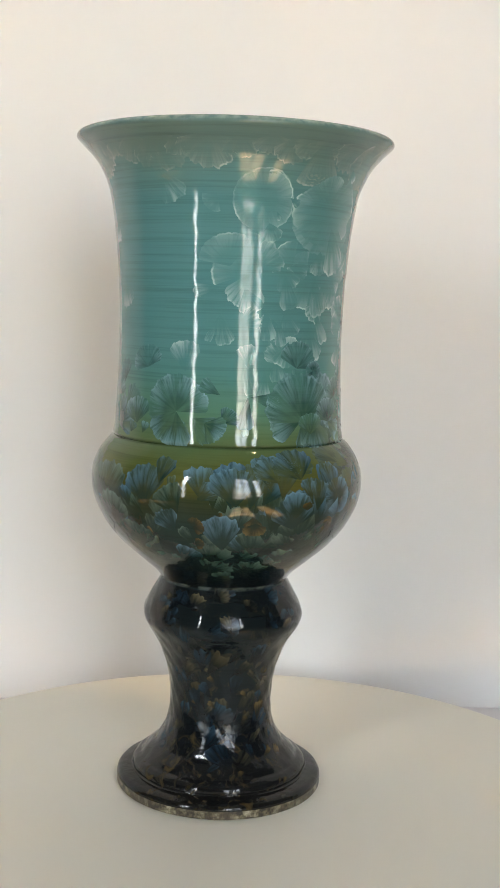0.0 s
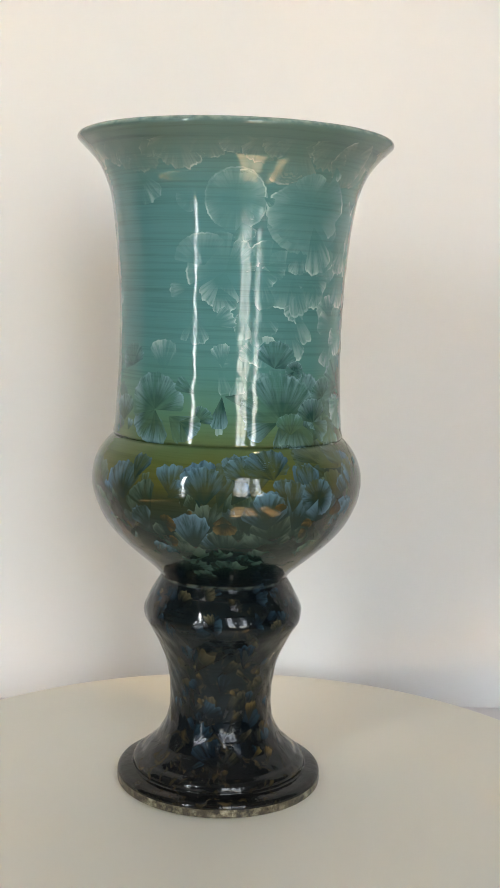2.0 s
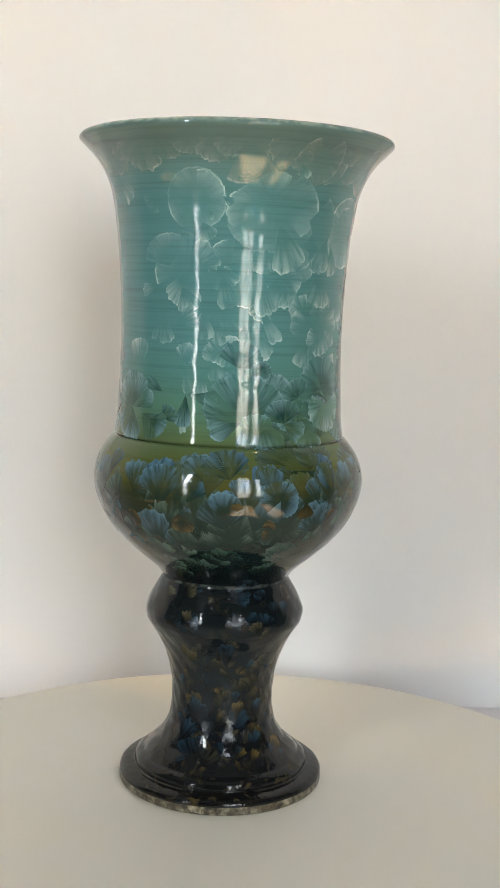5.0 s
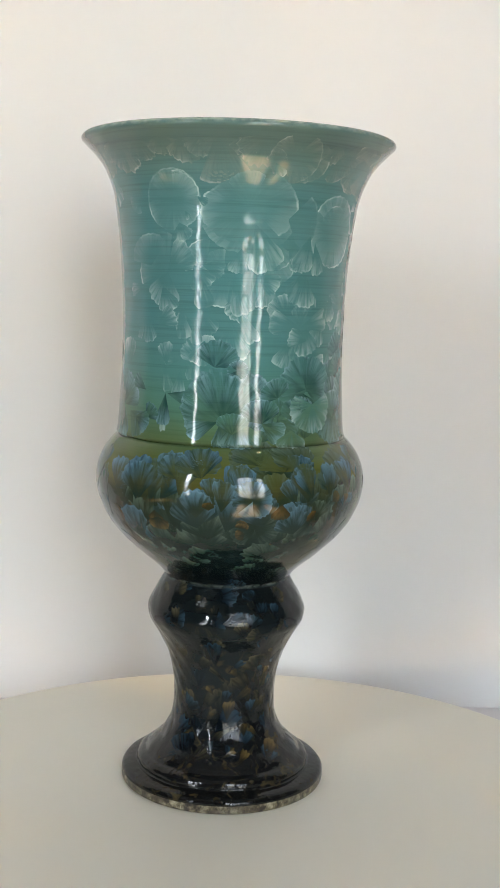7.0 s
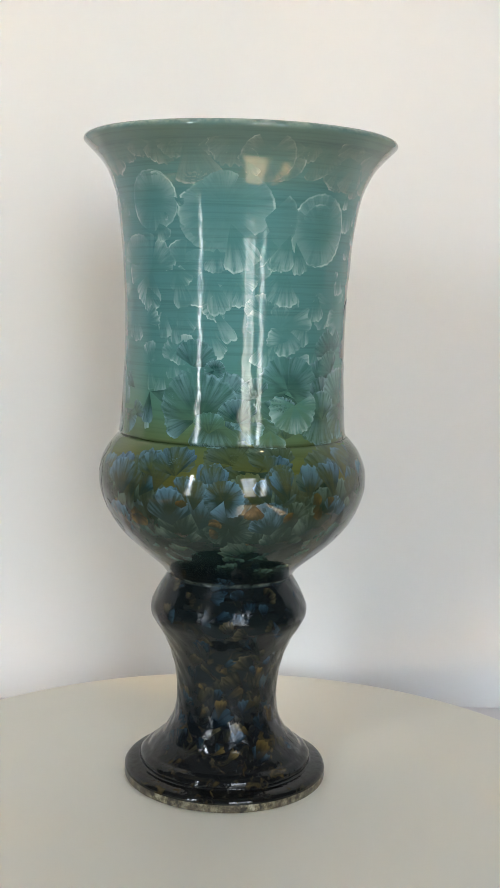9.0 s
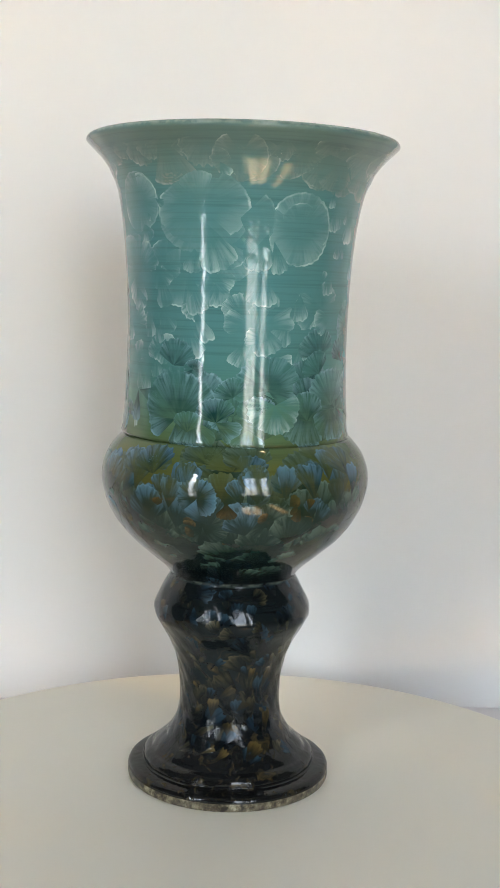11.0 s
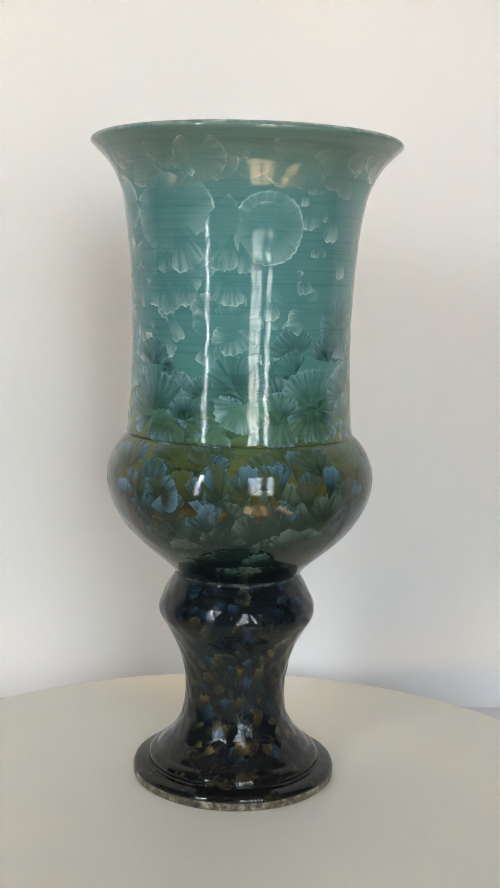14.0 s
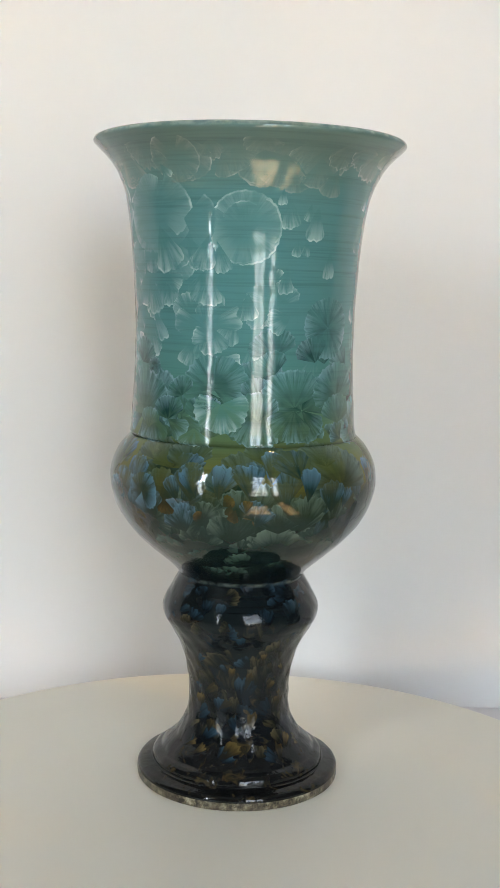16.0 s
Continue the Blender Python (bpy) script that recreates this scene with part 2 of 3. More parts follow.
def box(bm, x0, x1, y0, y1, z0, z1, bevel=0.0):
    made = bmesh.ops.create_cube(bm, size=1.0, matrix=Matrix.Translation(((x0 + x1) / 2, (y0 + y1) / 2, (z0 + z1) / 2)) @ Matrix.Diagonal((x1 - x0, y1 - y0, z1 - z0, 1)))
    if bevel:
        edges = list({e for v in made["verts"] for e in v.link_edges})
        bmesh.ops.bevel(bm, geom=edges, offset=bevel, segments=2, affect="EDGES", profile=0.5)
    return bm


def spun(profile, n):
    """Vertices and faces of a profile of (r, z) spun about the z axis."""
    verts, faces = [], []
    for r, z in profile:
        for k in range(n):
            a = 2 * math.pi * k / n
            verts.append((r * math.cos(a), r * math.sin(a), z))
    for i in range(len(profile) - 1):
        for k in range(n):
            k2 = (k + 1) % n
            faces.append((i * n + k, i * n + k2, (i + 1) * n + k2, (i + 1) * n + k))
    return verts, faces


# ---- the room ----
def wall_with_openings(name, holes):
    """The wall behind the viewer, 0.2 m thick, with its window openings."""
    R = ROOM
    bm = bmesh.new()
    xs = [R["x0"] - 0.2]
    for x0, x1, z0, z1, _ in sorted(holes):
        box(bm, xs[-1], x0, R["y0"] - 0.2, R["y0"], R["z0"], R["z1"])
        box(bm, x0, x1, R["y0"] - 0.2, R["y0"], R["z0"], z0)
        box(bm, x0, x1, R["y0"] - 0.2, R["y0"], z1, R["z1"])
        xs.append(x1)
    box(bm, xs[-1], R["x1"] + 0.2, R["y0"] - 0.2, R["y0"], R["z0"], R["z1"])
    return tagged(part(name, bm, M_DIM), "unseen plaster wall with three windows, coloured dark for a dim room", "wall", kind="structure")


def room():
    R = ROOM
    for name, a in (
        ("wall_north", (R["x0"] - 0.2, R["x1"] + 0.2, R["y1"], R["y1"] + 0.2, R["z0"], R["z1"])),
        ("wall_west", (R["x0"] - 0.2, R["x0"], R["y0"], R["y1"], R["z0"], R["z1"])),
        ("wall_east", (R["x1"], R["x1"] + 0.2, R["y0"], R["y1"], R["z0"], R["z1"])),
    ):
        # only the north wall is white; the unseen sides are darkened to dim reflections
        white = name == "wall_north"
        tagged(part(name, box(bmesh.new(), *a), M_WALL if white else M_SIDE), "plain %s painted plaster wall" % ("white" if white else "darkened unseen"), "wall", kind="structure")
    wall_with_openings("wall_south", WINDOWS)
    tagged(part("floor", box(bmesh.new(), R["x0"] - 0.2, R["x1"] + 0.2, R["y0"] - 0.2, R["y1"] + 0.2, R["z0"] - 0.15, R["z0"]), M_FLOOR), "brown wooden floor boards", "floor", kind="structure")
    tagged(part("ceiling", box(bmesh.new(), R["x0"] - 0.2, R["x1"] + 0.2, R["y0"] - 0.2, R["y1"] + 0.2, R["z1"], R["z1"] + 0.15), M_CEIL), "plain unseen ceiling, coloured dark for a dim room", "ceiling", kind="structure")
    ledge = part("ledge", box(bmesh.new(), R["x0"], R["x1"], R["y1"] - 0.10, R["y1"], R["z0"], LEDGE, 0.006), M_LEDGE)
    tagged(ledge, "low white painted ledge along the wall", "ledge", kind="structure")


LEDGE = -0.041


def window(name, x0, x1, z0, z1, casements):
    y = ROOM["y0"] - 0.12
    top = tagged(new(name), "white wooden casement window with glazing bars", "window", kind="structure")
    bm = bmesh.new()
    for a in ((x0, x0 + 0.05, z0, z1), (x1 - 0.05, x1, z0, z1), (x0 + 0.05, x1 - 0.05, z0, z0 + 0.05), (x0 + 0.05, x1 - 0.05, z1 - 0.05, z1)):
        box(bm, a[0], a[1], y - 0.03, y + 0.03, a[2], a[3], 0.004)
    part("window_frame", bm, M_TRIM, top)
    part("window_sill", box(bmesh.new(), x0 - 0.04, x1 + 0.04, ROOM["y0"] + 0.002, ROOM["y0"] + 0.10, z0 - 0.035, z0 - 0.003, 0.006), M_TRIM, top)
    w = (x1 - x0 - 0.1) / casements
    for c in range(casements):
        a = x0 + 0.05 + c * w
        sash = bmesh.new()
        for q in ((a, a + 0.03, z0 + 0.05, z1 - 0.05), (a + w - 0.03, a + w, z0 + 0.05, z1 - 0.05)):
            box(sash, q[0], q[1], y - 0.02, y + 0.024, q[2], q[3])
        part("casement", sash, M_TRIM, top)
        for k in range(1, 9):
            z = z0 + 0.05 + k * (z1 - z0 - 0.1) / 9
            part("glazing_bar", box(bmesh.new(), a + 0.03, a + w - 0.03, y - 0.012, y + 0.012, z - 0.018, z + 0.018), M_TRIM, top)
        if w > 0.5:
            part("glazing_bar", box(bmesh.new(), a + w / 2 - 0.02, a + w / 2 + 0.02, y - 0.010, y + 0.010, z0 + 0.05, z1 - 0.05), M_TRIM, top)


def ceiling_light():
    """A recessed spot with a flat trim ring."""
    top = tagged(new("ceiling_light"), "small round recessed ceiling lamp with warm light", "lamp")
    top.matrix_world = pose(*CEILING_LAMP, ROOM["z1"])
    v, f = spun([(0.068, -0.010), (0.070, -0.013), (0.086, -0.011), (0.090, -0.006), (0.090, 0.0), (0.068, 0.0), (0.068, -0.010)], 48)
    mesh_object("trim_ring", v, f, M_TRIM, top, True)
    v, f = spun([(0.0005, -0.004), (0.068, -0.004), (0.068, -0.001), (0.0005, -0.001)], 48)
    mesh_object("diffuser", v, f, M_TRIM, top, True)


room()
ceiling_light()
for i, win in enumerate(WINDOWS):
    window("window_%d" % (i + 1), *win)


# ---- the table ----
def round_table(x, y, radius):
    table = tagged(new("round_table"), "round cream lacquered table with a smooth edge", "table")
    table.matrix_world = pose(x, y, ROOM["z0"])
    h = -ROOM["z0"]
    edge = [(radius - 0.010 + 0.010 * math.cos(a), h - 0.010 + 0.010 * math.sin(a)) for a in np.linspace(math.pi / 2, -math.pi / 2, 9)]
    edge = [(0.0005, h), (radius * 0.5, h)] + edge + [(radius * 0.5, h - 0.02), (0.0005, h - 0.02)]
    v, f = spun(edge[::-1], 160)
    mesh_object("tabletop", v, f, M_TABLE, table, True)
    v, f = spun([(0.032, h - 0.021), (0.032, 0.06), (0.045, 0.03)][::-1], 32)
    mesh_object("column", v, f, M_METAL, table, True)
    v, f = spun([(0.0005, 0.032), (0.05, 0.030), (0.20, 0.014), (0.212, 0.008), (0.212, 0.0), (0.0005, 0.0)][::-1], 64)
    mesh_object("base_plate", v, f, M_METAL, table, True)
    return table


round_table(-0.0094, 0.8334, 0.3212)


# ---- the vase ----
def spline(points, n=10):
    """A smooth line through points of (z, r)."""
    P = [np.array(p, float) for p in points]
    P = [2 * P[0] - P[1]] + P + [2 * P[-1] - P[-2]]
    out = []
    for a, b, c, d in zip(P, P[1:], P[2:], P[3:]):
        for k in range(n):
            t = k / n
            out.append(0.5 * (2 * b + (c - a) * t + (2 * a - 5 * b + 4 * c - d) * t * t + (3 * b - a - 3 * c + d) * t ** 3))
    out.append(P[-2])
    return np.array(out)


PROFILE = {  # heights and radii of each thrown section, from the foot up
    "foot": [(0.0, 0.0800), (0.0012, 0.0809), (0.0066, 0.0810), (0.0092, 0.0803), (0.0110, 0.0782), (0.0120, 0.0740), (0.0126, 0.0700)],
    "stem": [(0.0126, 0.0700), (0.0134, 0.0688), (0.0152, 0.0687), (0.0182, 0.0678), (0.0206, 0.0652), (0.0220, 0.0622), (0.0234, 0.0608), (0.0262, 0.0585),
             (0.0302, 0.0541), (0.0322, 0.0515), (0.0330, 0.0506), (0.0347, 0.0495), (0.0464, 0.0430), (0.0578, 0.0404), (0.0695, 0.0400), (0.0811, 0.0408),
             (0.0930, 0.0429), (0.1046, 0.0465), (0.1162, 0.0520), (0.1260, 0.0580)],
    "knop": [(0.1260, 0.0580), (0.1320, 0.0612), (0.1390, 0.0621), (0.1460, 0.0598), (0.1560, 0.0546), (0.1655, 0.0490)],
    "bowl": [(0.1655, 0.0490), (0.1734, 0.0555), (0.1852, 0.0694), (0.1969, 0.0822), (0.2086, 0.0920), (0.2198, 0.0984), (0.2313, 0.1026), (0.2423, 0.1042),
             (0.2533, 0.1030), (0.2639, 0.0988), (0.2715, 0.0935), (0.2762, 0.0889), (0.2769, 0.0864)],
    "body": [(0.2769, 0.0864), (0.2775, 0.0880), (0.2860, 0.0866), (0.3073, 0.0853), (0.3290, 0.0843), (0.3505, 0.0840), (0.3719, 0.0843), (0.3932, 0.0853), (0.4144, 0.0868),
             (0.4354, 0.0890), (0.4561, 0.0926), (0.4663, 0.0959)],
    "rim": [(0.4663, 0.0959), (0.4766, 0.1010), (0.4850, 0.1075), (0.4920, 0.1147), (0.4958, 0.1183), (0.4985, 0.1178), (0.5000, 0.1155)],
}
LINE = np.concatenate([spline(q)[(0 if i == 0 else 1):] for i, q in enumerate(PROFILE.values())])
RUN = np.concatenate([[0.0], np.cumsum(np.hypot(*np.diff(LINE, axis=0).T))])
_t = np.gradient(LINE, RUN, axis=0)
_t /= np.hypot(_t[:, 0], _t[:, 1])[:, None]


def run_at(z):
    return float(np.interp(z, LINE[:, 0], RUN))


def skin(theta, s, lift=0.0):
    """Points and normals of the vase's outside at the angles theta and the lengths s along its profile."""
    theta, s = np.broadcast_arrays(np.asarray(theta, float), np.asarray(s, float))
    z, r = np.interp(s, RUN, LINE[:, 0]), np.interp(s, RUN, LINE[:, 1])
    tz, tr = np.interp(s, RUN, _t[:, 0]), np.interp(s, RUN, _t[:, 1])
    low = np.clip((0.26 - z) / 0.15, 0, 1) * np.clip((z - 0.004) / 0.012, 0, 1)
    wave = np.sin(9 * theta + 60 * z) + np.sin(14 * theta - 190 * z + 1.3) + 0.8 * np.sin(23 * theta + 310 * z + 0.4) + 0.7 * np.sin(5 * theta + 430 * z)
    r = r + wave * (0.00003 + (0.00007 + 0.00003 * np.clip((0.165 - z) / 0.01, 0, 1)) * low) + lift * tz
    z = z - lift * tr
    off = 0.0012 * np.clip((z - 0.2766) / 0.002, 0, 1) * np.clip((0.494 - z) / 0.06, 0, 1)  # the body sits a little off the bowl's axis
    r = r + 0.4 * off
    p = np.stack([r * np.sin(theta), -r * np.cos(theta) - off, z], -1)
    n = np.stack([tz * np.sin(theta), -tz * np.cos(theta), -tr], -1)
    return p, n / np.linalg.norm(n, axis=-1, keepdims=True)


def vase():
    top = tagged(new("vase"), "tall footed ceramic urn in teal crystalline glaze, dark blue foot", "vase")
    n = 256
    a = np.linspace(0, 2 * math.pi, n, endpoint=False)
    start = 0
    for name, points in PROFILE.items():
        rows = (len(points) - 1) * 10 + 1
        s = RUN[start:start + rows]
        start += rows - 1
        p, _ = skin(a[None, :], s[:, None])
        p = list(p.reshape(-1, 3))
        rings = rows
        if name == "rim":  # over the lip and down the inside
            inner = [(0.4985, 0.1120), (0.4935, 0.1080), (0.4850, 0.1010), (0.4700, 0.0930), (0.4500, 0.0865), (0.4000, 0.0810), (0.3400, 0.0795), (0.2800, 0.0815), (0.2450, 0.0960), (0.2100, 0.0870), (0.1850, 0.0620), (0.1760, 0.0300), (0.1750, 0.0005)]
            for z, r in spline(inner, 4):
                p += [(r * math.sin(b), -r * math.cos(b), z) for b in a]
                rings += 1
        if name == "foot":
            p = [(r * math.sin(b), -r * math.cos(b), z) for r, z in ((0.0005, 0.004), (0.062, 0.004), (0.066, 0.0)) for b in a] + p
            rings += 3
        faces = [(i * n + k, i * n + (k + 1) % n, (i + 1) * n + (k + 1) % n, (i + 1) * n + k) for i in range(rings - 1) for k in range(n)]
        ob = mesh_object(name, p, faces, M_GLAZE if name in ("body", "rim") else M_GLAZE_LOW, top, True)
        if name == "foot":
            ob.data.materials.append(M_FOOT)
            for poly in ob.data.polygons:
                if poly.center.z < 0.0066:
                    poly.material_index = 1
    return top


VASE = vase()
SECTIONS = [(max(z for z, r in PROFILE[o.name]), o) for o in sorted(VASE.children, key=lambda o: max(z for z, r in PROFILE[o.name]))]
made_crystals = [0]


def crystal(theta, z, size, mat, aim=90.0, spread=360.0, tall=1.0, lobes=0.10):
    """A crystal grown in the glaze from its heart at the angle theta (degrees) and height z: a disc, or a fan of that spread
    which opens towards aim (0 to the right, 90 upwards). Its edge is scalloped."""
    made_crystals[0] += 1
    rng = random.Random(made_crystals[0] * 7 + 3)
    full = spread >= 359
    na = max(10, int(spread / 360 * 140 * max(0.6, min(1.3, size / 0.015))))
    nr = 20 if size > 0.018 else 15 if size > 0.012 else 11
    th0, s0 = radians(theta), run_at(z)
    u = np.linspace(0, 1, na + 1)
    ang = np.radians(aim + (u - 0.5) * spread)
    ph = [rng.uniform(0, 6.28) for _ in range(5)]
    w = spread / 360 * 2 * math.pi
    f1, f2, f3 = (round(3 + rng.random() * 2), round(7 + rng.random() * 4), round(17 + rng.random() * 12))
    k = u * 2 * math.pi if full else u * w
    edge = 1 + lobes * (0.5 * np.sin(f1 * k + ph[0]) + 0.3 * np.abs(np.sin(f2 * k / 2 + ph[1])) + 0.4 * np.sin(f3 * k + ph[2]) + 0.8 * ((f2 * 1.7 * k / 3 + ph[3]) % 1.0))
    if full:
        edge[-1] = edge[0]
    else:
        edge *= 1 - (0.06 if lobes < 0.03 else 0.2) * np.abs(2 * u - 1) ** 6
    home = next(o for h, o in SECTIONS if z <= h)
    lift = 0.00003 + (0.0000012 if z > 0.277 else 0.0000007) * len(home.children)
    v = np.array([0.02] + [(i + 1) / nr for i in range(nr)] + [1.012])
    rr = v[:, None] * edge[None, :] * size
    da, ds = rr * np.cos(ang)[None, :], rr * np.sin(ang)[None, :] * tall
    s = np.clip(s0 + ds, RUN[0] + 0.014, RUN[-1] - 0.0005)
    rad = np.interp(s, RUN, LINE[:, 1])
    depth = np.full(v.shape, lift)
    depth[-1] = lift - 0.00001
    p, _ = skin(th0 + da / rad, s, depth[:, None])
    p = p.reshape(-1, 3)
    m = na + 1
    faces = [(i * m + j, (i + 1) * m + j, (i + 1) * m + j + 1, i * m + j + 1) for i in range(len(v) - 1) for j in range(na)]
    ob = mesh_object("crystal", p, faces, mat, home, True)
    me = ob.data
    uv = me.uv_layers.new(name="fan")
    idx = np.empty(len(me.loops), dtype=np.int32)
    me.loops.foreach_get("vertex_index", idx)
    flat = np.stack([np.broadcast_to(u[None, :] * spread / 360, (len(v), m)).reshape(-1), np.broadcast_to(np.minimum(v, 1)[:, None], (len(v), m)).reshape(-1)], -1)
    uv.data.foreach_set("uv", flat[idx].reshape(-1).astype(np.float32))
    span = me.uv_layers.new(name="span")
    side = np.zeros((len(v), m)) + (0.5 if full else u[None, :])
    flat = np.stack([side.reshape(-1), np.zeros(side.size)], -1)
    span.data.foreach_set("uv", flat[idx].reshape(-1).astype(np.float32))
    return ob


# crystals: angle round the vase, height in mm, size in mm, aim and spread in degrees
BLUES = [
    (-32, 236, 26.2, 100, 100), (-8, 241, 23.9, 100, 62), (3, 236, 31.3, 94, 50), (10, 236, 29.6, 76, 48), (15, 239, 25.5, 55, 60),
    (19, 248, 25.5, 108, 40), (45, 232, 32.2, 82, 50), (34, 225, 23.1, 90, 110), (43, 219, 25.5, 75, 70), (57, 222, 21.7, 95, 80),
    (-10, 242, 14.0, 40, 80), (0, 204, 28.7, 95, 70), (-20, 217, 17.7, 120, 80), (-20, 193, 18.1, 60, 80), (-26, 251, 18.8, 80, 60),
    (22, 254, 19.8, 112, 110), (27, 259, 20.7, 40, 76), (48, 241, 24.2, 95, 50),
]
BLUES_B = [
    (44, 228, 21.7, 100, 80), (72, 232, 20.7, 62, 60), (37, 240, 16.6, 100, 60), (5, 238, 25.8, 98, 100), (23, 243, 29.4, 76, 56),
    (32, 256, 22.5, 108, 120), (48, 241, 22.4, 95, 56), (30, 220, 24.5, 100, 110), (42, 218, 29.4, 86, 50), (57, 222, 21.8, 110, 100),
    (69, 221, 19.4, 80, 120), (71, 254, 20.1, 70, 80), (70, 238, 17.6, 110, 60), (86, 244, 14.5, 86, 40), (52, 241, 14.2, 70, 300),
    (30, 228, 19.0, 92, 90), (40, 233, 21.2, 82, 60), (76, 239, 24.2, 100, 66),
]
BLUES_C = [
    (75, 253, 13.3, 90, 120), (86, 243, 21.8, 62, 60), (100, 240, 28.0, 100, 50), (114, 238, 28.5, 86, 76), (122, 253, 21.0, 108, 90),
    (100, 228, 13.6, 90, 90), (72, 219, 19.4, 110, 100), (78, 241, 21.7, 110, 56), (87, 241, 24.2, 80, 48), (100, 241, 25.1, 96, 66),
    (102, 221, 17.8, 62, 60), (108, 253, 22.7, 80, 58), (120, 256, 22.1, 108, 100), (123, 239, 23.1, 80, 50), (114, 232, 21.2, 100, 58),
    (72, 215, 19.5, 110, 110), (135, 230, 21.8, 90, 80),
]
GREENS = [
    (-56, 230, 27.3, 90, 100), (29, 256, 17.4, 100, 110), (-18, 231, 18.7, 120, 80), (14, 200, 22.0, 90, 80), (36, 204, 22.2, 90, 120),
    (19, 210, 21.0, 95, 60), (-4, 235, 20.6, 90, 40), (-53, 215, 22.0, 90, 120), (-44, 200, 21.9, 80, 100), (62, 253, 19.5, 100, 320),
    (73, 260, 19.8, 80, 90), (54, 265, 16.8, 100, 200), (31, 221, 20.9, 95, 140), (40, 218, 16.8, 70, 80), (22, 216, 30.1, 90, 36),
    (53, 221, 15.2, 60, 200), (40, 203, 19.6, 100, 120), (68, 204, 21.8, 90, 120),
]
GREENS_B = [
    (80, 234, 20.0, 95, 150), (99, 249, 23.4, 108, 130), (66, 266, 15.9, 90, 220), (53, 268, 15.0, 90, 200), (61, 232, 20.1, 90, 120),
    (82, 224, 17.9, 60, 200), (102, 227, 22.8, 95, 140), (48, 209, 21.2, 90, 120), (32, 202, 20.6, 95, 120), (20, 218, 25.5, 85, 50),
    (66, 261, 19.2, 90, 170), (56, 265, 19.3, 110, 120), (80, 222, 16.0, 100, 300), (54, 220, 15.2, 90, 320), (92, 242, 20.2, 100, 120),
    (89, 212, 19.6, 80, 100), (120, 215, 22.9, 90, 120), (34, 211, 19.9, 95, 120),
]
GREENS_C = [
    (78, 201, 19.7, 90, 120), (112, 201, 20.2, 90, 120), (75, 261, 21.8, 112, 110), (62, 239, 17.7, 90, 220), (80, 225, 12.6, 90, 330),
    (96, 227, 18.5, 95, 90), (112, 216, 20.5, 90, 130), (140, 248, 27.1, 96, 200), (134, 263, 20.0, 90, 140), (92, 207, 21.3, 90, 110),
    (106, 265, 17.7, 90, 120), (123, 220, 20.7, 95, 110),
]
AMBERS = [
    (-12, 222, 7.5, 30, 200), (-12, 209, 6.3, 0, 160), (12, 231, 9.9, 270, 100), (48, 222, 5.5, 60, 160), (35, 234, 5.8, 90, 120),
    (48, 221, 4.6, 80, 160), (13, 226, 10.3, 270, 140), (89, 237, 8.6, 40, 90), (64, 239, 11.7, 270, 90), (92, 239, 8.4, 262, 60),
    (50, 217, 6.8, 200, 120), (80, 227, 5.9, 150, 140), (94, 235, 10.0, 255, 60), (98, 233, 8.4, 80, 60),
]
PLATES = [
    (14, 449, 21.3, 90, 360), (49, 439, 33.0, 90, 360), (96, 431, 25.3, 90, 360),
    (14, 449, 21.2, 190, 150), (14, 449, 20.8, 45, 80), (10, 399, 27.4, 140, 120), (-6, 450, 10.8, 225, 110), (49, 445, 33.4, 215, 115),
    (49, 445, 34.2, 5, 110), (49, 445, 23.3, 100, 70), (38, 399, 16.5, 150, 130), (38, 395, 19.7, 270, 150), (60, 416, 23.7, 290, 70),
    (0, 403, 22.6, 110, 120), (30, 405, 16.7, 140, 120), (60, 422, 20.4, 285, 95), (96, 431, 25.2, 215, 135), (96, 431, 25.2, 15, 80),
    (96, 431, 18.1, 110, 90), (67, 437, 24.3, 350, 110),
]
HANGS = [
    (17, 433, 12.4, 285, 100), (10, 399, 23.5, 255, 90), (10, 399, 24.2, 40, 70), (-4, 389, 18.9, 190, 35), (-4, 370, 20.5, 282, 45),
    (-4, 370, 20.5, 245, 18), (26, 450, 7.7, 330, 60), (20, 441, 6.2, 300, 50), (-32, 468, 24.5, 300, 60), (24, 404, 17.6, 300, 80),
    (28, 404, 15.7, 350, 60), (26, 361, 13.8, 250, 80), (17, 337, 11.9, 180, 50), (46, 416, 16.5, 270, 80), (50, 393, 17.8, 320, 75),
    (44, 391, 20.5, 275, 50), (78, 398, 23.4, 280, 62), (24, 364, 13.5, 180, 75),
]
HANGS_B = [
    (27, 374, 19.0, 290, 70), (42, 367, 26.2, 272, 62), (30, 335, 19.9, 115, 110), (68, 425, 23.8, 300, 50), (7, 389, 18.0, 290, 70),
    (83, 422, 22.2, 285, 40), (92, 370, 20.6, 250, 60), (80, 353, 18.3, 265, 50), (23, 342, 18.0, 280, 50), (8, 335, 20.2, 285, 30),
    (9, 311, 24.3, 270, 16), (18, 331, 19.3, 265, 40), (80, 425, 24.6, 248, 48), (78, 402, 20.7, 258, 80), (42, 396, 24.5, 290, 60),
    (50, 384, 19.0, 235, 70), (58, 396, 19.7, 270, 70), (70, 369, 16.7, 120, 110),
]
